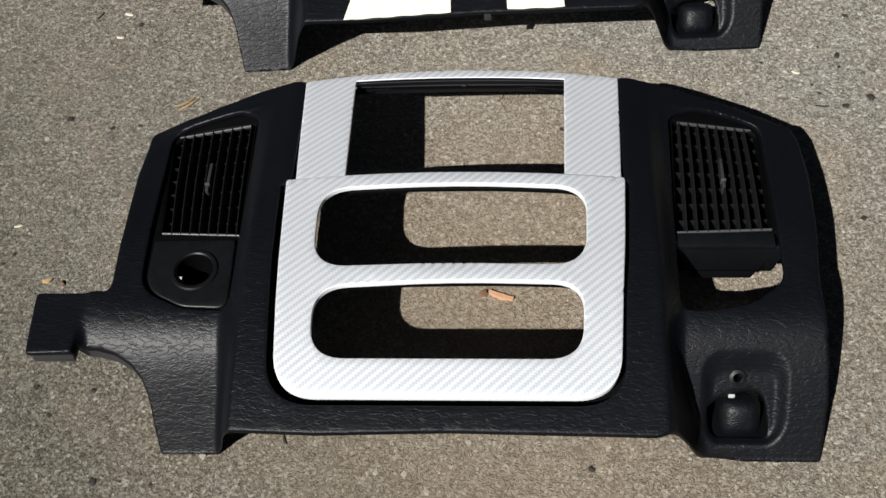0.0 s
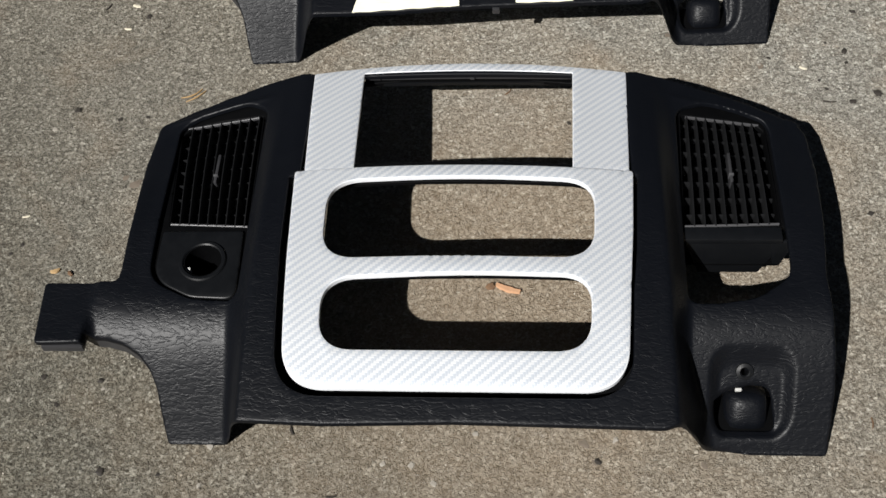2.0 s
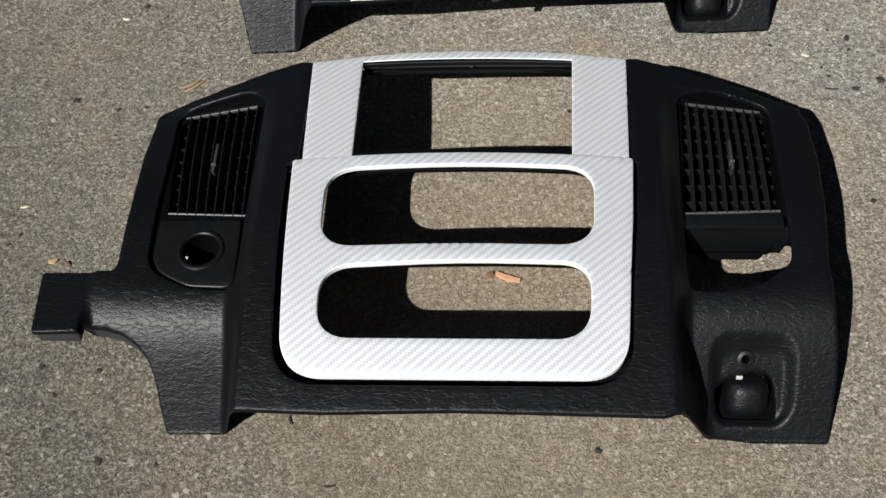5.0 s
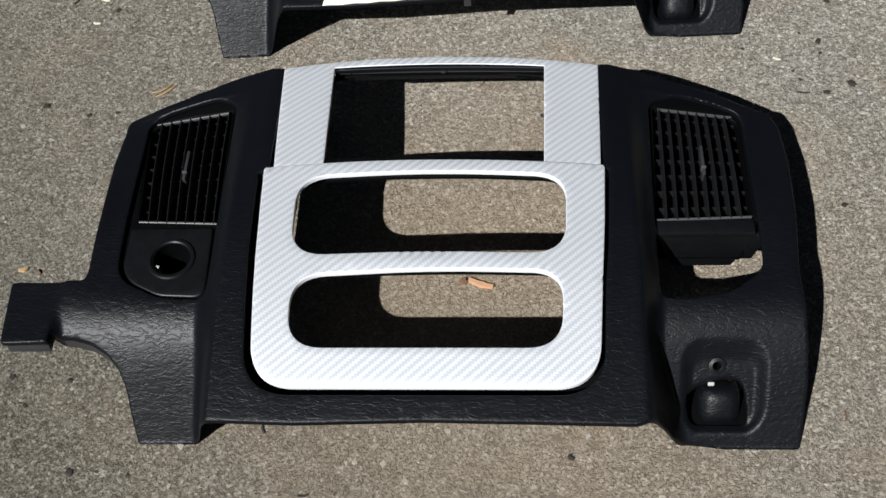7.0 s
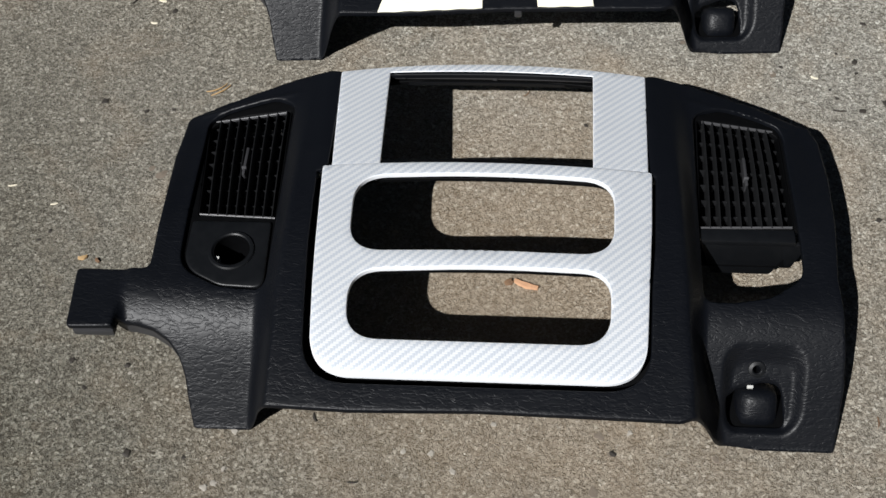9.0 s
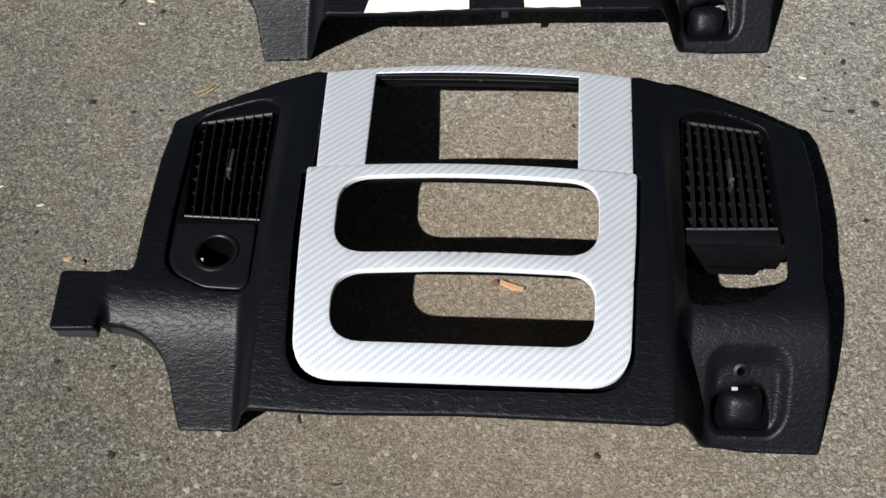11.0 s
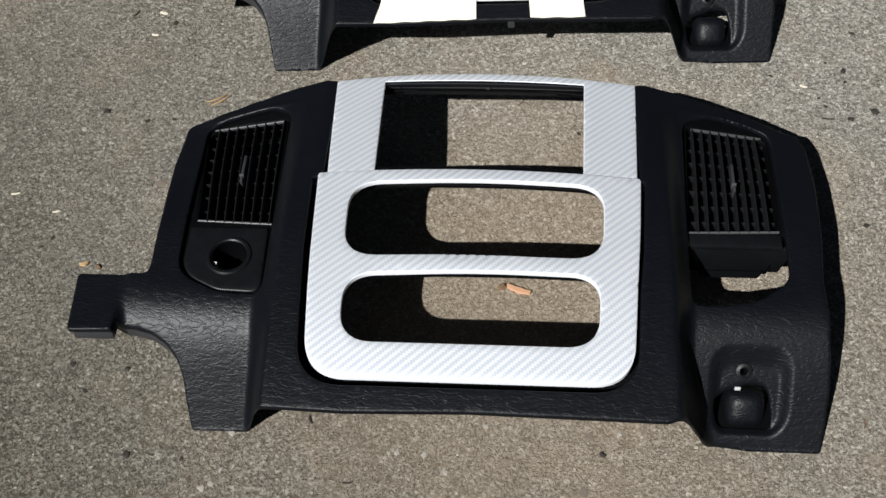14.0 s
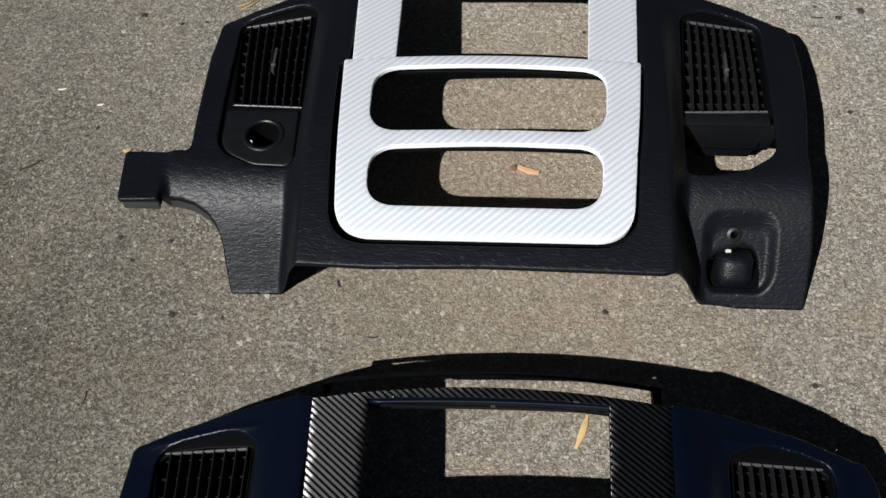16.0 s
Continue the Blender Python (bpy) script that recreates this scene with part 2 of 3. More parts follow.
def ring(points, gap=0.004):
    """A closed outline: corners (x, y, radius) are filleted, the straights cut into short pieces."""
    pts = [(p[0], p[1], p[2] if len(p) > 2 else 0.0) for p in points]
    out, n = [], len(pts)
    for i, (x, y, r) in enumerate(pts):
        p, a, b = Vector((x, y)), Vector(pts[i - 1][:2]), Vector(pts[(i + 1) % n][:2])
        da, db = (a - p), (b - p)
        if r <= 0:
            out.append(p)
            continue
        half = da.angle(db) / 2
        reach = min(r / max(math.tan(half), 1e-3), da.length * 0.49, db.length * 0.49)
        s, e = p + da.normalized() * reach, p + db.normalized() * reach
        k = max(3, int((math.pi - 2 * half) * r / gap * 1.6) + 2)
        for j in range(k + 1):
            t = j / k
            out.append(s * (1 - t) ** 2 + p * 2 * t * (1 - t) + e * t * t)
    fine = []
    for i, p in enumerate(out):
        q = out[(i + 1) % len(out)]
        k = max(1, int((q - p).length / gap))
        fine += [p.lerp(q, j / k) for j in range(k)]
    line = np.array([tuple(p) for p in fine])
    keep = np.linalg.norm(line - np.roll(line, 1, 0), axis=1) > 1e-5
    return line[keep]


def inside(line, p):
    """Which of the points p lie inside the closed outline."""
    x, y = p[:, 0], p[:, 1]
    res = np.zeros(len(p), bool)
    for (x0, y0), (x1, y1) in zip(line, np.roll(line, -1, 0)):
        cross = (y0 > y) != (y1 > y)
        if cross.any():
            res ^= cross & (x < (x1 - x0) * (y - y0) / ((y1 - y0) or 1e-12) + x0)
    return res


def away(lines, p):
    """Distance of the points p from the outlines."""
    best = np.full(len(p), 9.0)
    for line in lines:
        a, b = line, np.roll(line, -1, 0)
        for p0, p1 in zip(a, b):
            d = p1 - p0
            t = np.clip(((p - p0) @ d) / (d @ d), 0, 1)
            best = np.minimum(best, np.hypot(*(p - p0 - t[:, None] * d).T))
    return best


def slab(name, outline, holes, height, thick, soft=0.003, gap=0.005, fine=()):
    """A shell over an outline with openings: its upper face follows height(x, y) and rounds off at the edges."""
    from mathutils.geometry import delaunay_2d_cdt
    lines = [outline, *holes]
    lo, hi = outline.min(0), outline.max(0)
    gx, gy = np.meshgrid(np.arange(lo[0], hi[0], gap), np.arange(lo[1], hi[1], gap))
    gx = gx + (np.arange(gx.shape[0]) % 2 * gap / 2)[:, None]
    grid = [np.c_[gx.ravel(), gy.ravel()]]
    for x0, x1, y0, y1, g in fine:
        fx, fy = np.meshgrid(np.arange(x0, x1, g), np.arange(y0, y1, g))
        grid.append(np.c_[fx.ravel(), fy.ravel()])
    grid = np.concatenate(grid)
    ok = inside(outline, grid)
    for h in holes:
        ok &= ~inside(h, grid)
    grid = grid[ok]
    grid = grid[away(lines, grid) > soft * 1.25]
    rings = []
    for k, line in enumerate(lines):
        turn = np.roll(line, -1, 0) - np.roll(line, 1, 0)
        nrm = np.c_[-turn[:, 1], turn[:, 0]] / np.maximum(np.linalg.norm(turn, axis=1), 1e-9)[:, None]
        area = np.sum(line[:, 0] * np.roll(line[:, 1], -1) - np.roll(line[:, 0], -1) * line[:, 1])
        nrm *= (1 if area > 0 else -1) * (1 if k == 0 else -1)
        for d in (0.12, 0.45, 1.0):
            r = line + nrm * soft * d
            rings.append(r[away(lines, r) > soft * d * 0.93])
    verts = [Vector(p) for p in np.concatenate([*lines, *rings, grid])]
    edges, at = [], 0
    for line in lines:
        n = len(line)
        edges += [(at + i, at + (i + 1) % n) for i in range(n)]
        at += n
    v2, _, faces, *_ = delaunay_2d_cdt(verts, edges, [], 0, 1e-6)
    v2 = np.array([tuple(v) for v in v2])
    tri = np.array([f for f in faces if len(f) == 3])
    mid = v2[tri].mean(1)
    ok = inside(outline, mid)
    for h in holes:
        ok &= ~inside(h, mid)
    tri = tri[ok]
    a, b, c = v2[tri[:, 0]], v2[tri[:, 1]], v2[tri[:, 2]]
    flip = np.cross(b - a, c - a) < 0
    tri[flip] = tri[flip][:, ::-1]
    d = away(lines, v2)
    z = height(v2[:, 0], v2[:, 1])
    e = np.clip(1 - d / soft, 0, 1)
    top = np.maximum(z - soft * (1 - np.sqrt(1 - e * e)) * 0.9, 0.0012)
    low = np.maximum(z - thick, 0.0004)
    low = np.minimum(low, top - 0.0006)
    n = len(v2)
    count = {}
    for f in tri:
        for i in range(3):
            p, q = int(f[i]), int(f[(i + 1) % 3])
            count[(p, q)] = count.get((p, q), 0) + 1
    rim = [(p, q) for (p, q) in count if (q, p) not in count]
    every = [tuple(int(i) for i in f) for f in tri]
    every += [tuple(int(i) + n for i in f[::-1]) for f in tri]
    every += [(q, p, p + n, q + n) for p, q in rim]
    co = np.r_[np.c_[v2, top], np.c_[v2, low]]
    me = bpy.data.meshes.new(name)
    me.from_pydata([tuple(c) for c in co.tolist()], [], every)
    me.update()
    return smooth(me, 66)


def prism(x0, x1, y0, y1, z0, z1, bevel=0.001, taper=(1, 1), at=None):
    """A bevelled box; taper narrows its lower end."""
    bm = bmesh.new()
    bmesh.ops.create_cube(bm, size=1)
    for v in bm.verts:
        k = taper if v.co.z < 0 else (1, 1)
        v.co = ((x0 + x1) / 2 + v.co.x * k[0] * (x1 - x0), (y0 + y1) / 2 + v.co.y * k[1] * (y1 - y0), (z0 + z1) / 2 + v.co.z * (z1 - z0))
    if bevel:
        bmesh.ops.bevel(bm, geom=bm.edges[:], offset=bevel, segments=2, affect="EDGES", profile=0.6)
    if at:
        bm.transform(at)
    return bm


def lathe(profile, steps=40, at=None):
    """A closed ring turned from a profile of (radius, z)."""
    bm = bmesh.new()
    rows = [[bm.verts.new((r * math.cos(2 * math.pi * i / steps), r * math.sin(2 * math.pi * i / steps), z)) for r, z in profile] for i in range(steps)]
    n = len(profile)
    for i in range(steps):
        a, b = rows[i], rows[(i + 1) % steps]
        for j in range(n):
            k = (j + 1) % n
            bm.faces.new((a[j], b[j], b[k], a[k]))
    bmesh.ops.recalc_face_normals(bm, faces=bm.faces[:])
    if at:
        bm.transform(at)
    return bm


def blade(p, q, width, deep, lean=0.0):
    """A thin plate whose upper edge runs from p to q and that hangs down by deep."""
    p, q = Vector(p), Vector(q)
    side = Vector((q.y - p.y, p.x - q.x, 0)).normalized() * width / 2
    down = Vector((lean * deep, 0, -deep))
    bm = bmesh.new()
    top = [bm.verts.new(c) for c in (p - side * 0.6, p + side * 0.6, q + side * 0.6, q - side * 0.6)]
    mid = [bm.verts.new(c) for c in (p - side + down * 0.12, p + side + down * 0.12, q + side + down * 0.12, q - side + down * 0.12)]
    low = [bm.verts.new(c) for c in (p - side + down, p + side + down, q + side + down, q - side + down)]
    bm.faces.new(top)
    bm.faces.new(low[::-1])
    for a, b in ((top, mid), (mid, low)):
        for i in range(4):
            j = (i + 1) % 4
            bm.faces.new((a[j], a[i], b[i], b[j]))
    bmesh.ops.recalc_face_normals(bm, faces=bm.faces[:])
    return bm


def arched(x0, x1, y_end, y_mid, deep, z0, z1, n=14):
    """A bar that bows away in plan, deep front to back."""
    bm = bmesh.new()
    prev = None
    for k in range(n + 1):
        t = k / n
        x, y = x0 + (x1 - x0) * t, y_end + (y_mid - y_end) * 4 * t * (1 - t)
        quad = [bm.verts.new(c) for c in ((x, y, z0), (x, y + deep, z0), (x, y + deep, z1), (x, y, z1))]
        if prev:
            for a in range(4):
                b = (a + 1) % 4
                bm.faces.new((prev[a], prev[b], quad[b], quad[a]))
        else:
            bm.faces.new(quad)
        prev = quad
    bm.faces.new(prev)
    bmesh.ops.recalc_face_normals(bm, faces=bm.faces[:])
    return bm


def slanted(x, half, y0, z0, y1, z1, thick=0.0025):
    """A flat strap that slopes down from (y0, z0) to (y1, z1)."""
    bm = prism(-half, half, -0.5, 0.5, -0.5, 0.5, 0.0)
    for v in bm.verts:
        t = v.co.y + 0.5
        v.co = (x + v.co.x, y0 + (y1 - y0) * t, z0 + (z1 - z0) * t + v.co.z * thick)
    return bm


def meshed(name, bm, angle=38):
    me = bpy.data.meshes.new(name)
    bm.to_mesh(me)
    bm.free()
    return smooth(me, angle)


# ---- the ground ----
bm = bmesh.new()
cuts = [-300, -20, -2, -0.9, 0, 0.9, 2, 20, 300]
vs = [[bm.verts.new((x, y, 0)) for x in cuts] for y in cuts]
for j in range(len(cuts) - 1):
    for i in range(len(cuts) - 1):
        bm.faces.new((vs[j][i], vs[j][i + 1], vs[j + 1][i + 1], vs[j + 1][i]))
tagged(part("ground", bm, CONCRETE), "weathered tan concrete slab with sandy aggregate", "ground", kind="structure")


# ---- the dash bezels ----
def panel_z(x, y):
    return 0.107 - np.where(y > 0, 0.25, 0.80) * y * y


def wing_z(x, y):
    u = np.clip((np.abs(x) - 0.148) / 0.140, 0, 1)
    s = step(0, 0.17, y)
    z = 0.085 * (1 - s) + (0.098 - 0.035 * u) * s
    # the feet bend over and run straight down to the ground
    g = -0.03 - y
    k = np.clip(g / 0.078, 0, 1)
    drop = np.where(x < 0, 1.246, 1.211) * (0.078 * (k ** 3 - k ** 4 / 2) + np.maximum(g - 0.078, 0))
    return np.where(y < -0.03, np.maximum(0.085 - drop, 0), z)


def body_z(x, y):
    low = step(-0.08, -0.14, y)
    w = np.where(x < 0, step(0.164, 0.191 + 0.007 * low, -x), step(0.163, 0.184 + 0.021 * low, x))
    wing = wing_z(x, y)
    wing = np.where(x < -0.24, wing + (0.0815 - wing) * step(0.297, 0.306, -x), wing)   # flat mounting tab
    shoulder = 0.25 * step(0, 0.17, y) * np.maximum(np.abs(x) - 0.148, 0)
    z = (panel_z(x, y) - shoulder) * (1 - w) + wing * w
    # hollow round each air vent, under a raised brow
    ax = np.abs(x)
    t = np.clip((0.272 - ax) / 0.090, 0, 1)
    brow = 0.1560 + t * 0.0110 + 0.0020 * np.sin(t * math.pi)
    ends = step(0.172, 0.190, ax) * step(0.284, 0.268, ax) * step(-0.06, -0.03, y)
    z = z - 0.0012 * step(0.0, 0.020, brow - y) * ends
    z = z + np.where(x < 0, 0.0010, 0.0006) * np.exp(-((y - brow - 0.0015) / 0.0030) ** 2) * ends
    # finger pocket in the broad foot
    px, py = np.abs(x - 0.2312) - 0.0165, np.abs(y + 0.1042) - 0.0092
    sd = np.hypot(np.maximum(px, 0), np.maximum(py, 0)) + np.minimum(np.maximum(px, py), 0) - 0.0178
    z = z - 0.0110 * step(0.0008, -0.0105, sd)
    return z


BODY = [(-0.152, 0.193, 0.004), (-0.185, 0.188), (-0.218, 0.180), (-0.255, 0.1697), (-0.288, 0.158, 0.010), (-0.2895, 0.104), (-0.285, 0.038), (-0.283, -0.020),
        (-0.284, -0.031, 0.008), (-0.346, -0.031, 0.004), (-0.342, -0.089, 0.004), (-0.302, -0.0875, 0.003), (-0.304, -0.0775, 0.003), (-0.2902, -0.0772, 0.02), (-0.2745, -0.0803, 0.02),
        (-0.2617, -0.0866, 0.02), (-0.2532, -0.0951, 0.02), (-0.2483, -0.1062, 0.02), (-0.2461, -0.1208), (-0.2425, -0.1374, 0.004), (-0.198, -0.1374, 0.006), (-0.188, -0.1372, 0.004),
        (-0.170, -0.1585, 0.012), (-0.10, -0.1605), (0.0, -0.1580), (0.10, -0.1595), (0.156, -0.1605, 0.02), (0.175, -0.1535, 0.02), (0.189, -0.1430, 0.015), (0.201, -0.1360, 0.014), (0.214, -0.1370), (0.232, -0.1394), (0.293, -0.1395, 0.004),
        (0.2957, -0.1034), (0.2939, -0.0701), (0.2925, -0.023), (0.299, 0.035), (0.304, 0.098), (0.303, 0.143), (0.297, 0.162, 0.010), (0.248, 0.1778),
        (0.183, 0.190), (0.152, 0.193, 0.004), (0.140, 0.191), (0.07, 0.1965), (0.0, 0.1985), (-0.07, 0.1965), (-0.140, 0.191)]
def bow(x0, y0, x1, y1, mid, n=10):
    """Points of a shallow arch from (x0, y0) to (x1, y1) that is mid high halfway, without its ends."""
    rise = mid - (y0 + y1) / 2
    return [(x0 + (x1 - x0) * k / n, y0 + (y1 - y0) * k / n + rise * 4 * (k / n) * (1 - k / n)) for k in range(1, n)]


APERTURE = [(-0.138, 0.184), *bow(-0.138, 0.184, 0.140, 0.184, 0.190), (0.140, 0.184), (0.1415, 0.065), (0.1455, 0.063), (0.1412, -0.011), (0.1370, -0.050), (0.1322, -0.1390, 0.038), (-0.1390, -0.1392, 0.038),
            (-0.1465, -0.011), (-0.1480, 0.063), (-0.1395, 0.065)]
HOLE_L = [(-0.2660, 0.1500, 0.014), (-0.2496, 0.1590, 0.02), (-0.2335, 0.1624), (-0.2172, 0.1648), (-0.2000, 0.1666, 0.020), (-0.1810, 0.1560, 0.018), (-0.1805, -0.0495, 0.010), (-0.222, -0.0470, 0.03), (-0.2585, -0.029, 0.03)]
HOLE_R = [(0.2705, 0.1480, 0.02), (0.2660, 0.1580, 0.010), (0.2467, 0.1640), (0.2313, 0.1667), (0.2140, 0.1680, 0.030), (0.1860, 0.1560, 0.020), (0.1812, -0.048, 0.010), (0.206, -0.0485, 0.015), (0.236, -0.0430, 0.03), (0.2660, -0.0220, 0.028)]
SCREW = [(0.2261 + 0.0036 * math.cos(k * math.pi / 6), -0.0893 + 0.0030 * math.sin(k * math.pi / 6)) for k in range(12)]
THUMB = [(0.2025, -0.1060, 0.004), (0.2110, -0.1000, 0.010), (0.2310, -0.0958, 0.012), (0.2470, -0.0965, 0.014), (0.2530, -0.1225, 0.006), (0.2050, -0.1225, 0.008)]
BOSS = pose(0.2261, -0.0893, 0.0478, 48)
LATCH = pose(0.2310, -0.1076, 0.0165, 50)
LOWER = [(-0.143, 0.066, 0.003), *bow(-0.143, 0.066, 0.1420, 0.066, 0.0735), (0.1420, 0.066, 0.003), (0.1388, 0.0056), (0.1347, -0.048), (0.1292, -0.1348, 0.036), (-0.1330, -0.1348, 0.036), (-0.1376, -0.0600), (-0.1394, -0.024)]
SLOT_A = [(-0.1130, 0.0555, 0.034), *bow(-0.08, 0.0572, 0.08, 0.0575, 0.0607, 6), (0.1098, 0.0560, 0.030), (0.1070, -0.0228, 0.030), *bow(0.075, -0.0232, -0.075, -0.0236, -0.0212, 6), (-0.1118, -0.0245, 0.028)]
SLOT_B = [(-0.1085, -0.0430, 0.030), *bow(-0.08, -0.0420, 0.08, -0.0393, -0.0375, 6), (0.1045, -0.0395, 0.028), (0.1022, -0.1043, 0.028), (-0.1075, -0.1043, 0.028)]
UPPER = [(-0.1405, 0.190, 0.002), *bow(-0.1405, 0.190, 0.1430, 0.190, 0.2040), (0.1430, 0.190, 0.002), (0.1390, 0.0655), (0.0920, 0.0655), (0.0950, 0.1895, 0.001),
         *bow(0.0950, 0.1895, -0.0945, 0.1900, 0.1938), (-0.0945, 0.1900, 0.001), (-0.0935, 0.0655), (-0.1355, 0.0655)]
CARRIER = [(-0.139, 0.1885), *bow(-0.139, 0.1885, 0.141, 0.1885, 0.1995), (0.141, 0.1885), (0.1445, 0.066), (0.1520, 0.063), (0.1505, -0.011), (0.1425, -0.1485, 0.040), (-0.1470, -0.1485, 0.040), (-0.1545, -0.011), (-0.1555, 0.063), (-0.1415, 0.066)]
RADIO = [(-0.0955, 0.1895), *bow(-0.0955, 0.1895, 0.0965, 0.1885, 0.1960), (0.0965, 0.1885), (0.0950, 0.0770), *bow(0.0950, 0.0770, -0.0960, 0.0780, 0.0812), (-0.0960, 0.0780)]


def plain_edges(ob, material):
    """Cut edges of the trim show no weave."""
    ob.data.materials.append(material)
    for p in ob.data.polygons:
        if abs(p.normal.z) < 0.95:
            p.material_index = 1
    return ob


def ribbon(line, height, top, low, thick=0.0014):
    """An upright strip that follows a line in plan, hung below height(x, y)."""
    pts = [Vector(line[0]).lerp(Vector(line[0]), 0)]
    for a, b in zip(line, line[1:]):
        pts += [Vector(a).lerp(Vector(b), k / 3) for k in (1, 2, 3)]
    bm = bmesh.new()
    prev = None
    for i, p in enumerate(pts):
        d = (pts[min(i + 1, len(pts) - 1)] - pts[max(i - 1, 0)]).normalized()
        n = Vector((-d.y, d.x)) * thick / 2
        z = float(height(np.array([p.x]), np.array([p.y]))[0])
        quad = [bm.verts.new((p.x + o * n.x, p.y + o * n.y, max(z - h, 0.001))) for o, h in ((-1, top), (1, top), (1, low), (-1, low))]
        if prev:
            for a in range(4):
                b = (a + 1) % 4
                bm.faces.new((prev[a], prev[b], quad[b], quad[a]))
        else:
            bm.faces.new(quad)
        prev = quad
    bm.faces.new(prev)
    bmesh.ops.recalc_face_normals(bm, faces=bm.faces[:])
    return bm


def grown(pts, by):
    """The outline with its corners moved outwards from its middle."""
    cx = sum(p[0] for p in pts) / len(pts)
    cy = sum(p[1] for p in pts) / len(pts)
    return [(p[0] + (by if p[0] > cx else -by), p[1] + (by if p[1] > cy else -by), *p[2:]) for p in pts]


def vent_z(x, y):
    return float(wing_z(np.array(x), np.array(y))) - 0.0055


def air_vent(bezel, corners, tube_low, plastic, first, gap, vane_deep, lean):
    """Louvre set into the wing: frame, upright slats, cross vanes and a thumb slide. corners: upper left, upper right, lower right, lower left."""
    tl, tr, br, bl = corners
    vent = part("air_vent", prism(min(tl[0], bl[0]) - 0.001, max(tr[0], br[0]) + 0.001, bl[1] - 0.012, tl[1] + 0.001, tube_low, tube_low + 0.002, 0.0), DEEP, bezel, "black louvred air vent")

    def on(u, v, dz=0.0):
        x = (bl[0] * (1 - u) + br[0] * u) * (1 - v) + (tl[0] * (1 - u) + tr[0] * u) * v
        y = (bl[1] * (1 - u) + br[1] * u) * (1 - v) + (tl[1] * (1 - u) + tr[1] * u) * v
        z0, z1 = vent_z(bl[0] * (1 - u) + br[0] * u, bl[1]), vent_z(tl[0] * (1 - u) + tr[0] * u, tl[1])
        return Vector((x, y, z0 * (1 - v) + z1 * v + 0.0035 * math.sin(math.pi * v) + dz))

    for v, n in ((0.0, "end_bar"), (1.0, "end_bar")):
        part(n, meshed(n, blade(on(0.06 if v else 0, v, 0.0003), on(0.95 if v else 1, v, 0.0003), 0.0017, 0.0026)), PALE_EDGE, vent)
    for u in (-0.012, 1.012):
        part("side_wall", meshed("side_wall", blade(on(u, 0), on(u, 1), 0.0014, on(u, 0).z - tube_low)), DEEP, vent)
    for v in (-0.012, 1.012):
        part("end_wall", meshed("end_wall", blade(on(0, v, -0.002), on(1, v, -0.002), 0.0014, on(0, v).z - tube_low - 0.002)), DEEP, vent)
    count = 8
    for i in range(count):
        u = first + i * gap
        bm = bmesh.new()
        rows = 9
        prev = None
        w = 0.00055
        for k in range(rows):
            c = on(u + lean * k / (rows - 1), -0.006 + 1.012 * k / (rows - 1), 0.0006)
            quad = [bm.verts.new(c + Vector(o)) for o in ((-w * 0.5, 0, 0.0003), (w * 0.5, 0, 0.0003), (w * 1.2, 0, -0.0004), (w * 1.4, 0, -0.021), (-w * 1.4, 0, -0.021), (-w * 1.2, 0, -0.0004))]
            if prev:
                for a in range(6):
                    b = (a + 1) % 6
                    bm.faces.new((prev[a], prev[b], quad[b], quad[a]))
            else:
                bm.faces.new(quad[::-1])
            prev = quad
        bm.faces.new(prev)
        bmesh.ops.recalc_face_normals(bm, faces=bm.faces[:])
        part("slat", meshed("slat", bm), SLAT, vent)
    for k in range(7):
        v = (k + 0.95) / 7.2
        part("cross_vane", meshed("cross_vane", blade(on(0.01, v, -vane_deep), on(0.99, v, -vane_deep), 0.0013, 0.010)), SLAT, vent)
    c = on(0.53, 0.50, 0.001)
    slide = prism(-0.0017, 0.0017, -0.016, 0.016, -0.009, 0.0012, 0.0008)
    for q in slide.verts:
        q.co.z += 0.0012 - 0.0014 * (q.co.y / 0.016) ** 2
        q.co.x *= 1.15 - 0.4 * abs(q.co.y) / 0.016
    slide.transform(Matrix.Translation(c))
    slide = part("thumb_slide", meshed("thumb_slide", slide), SATIN, vent)
    grip = prism(-0.0021, 0.0021, -0.0009, 0.0009, -0.004, 0.0026, 0.0005)
    grip.transform(Matrix.Translation(c + Vector((0, -0.0085, 0))))
    part("grip_ridge", meshed("grip_ridge", grip), PALE_EDGE, slide)
    return vent


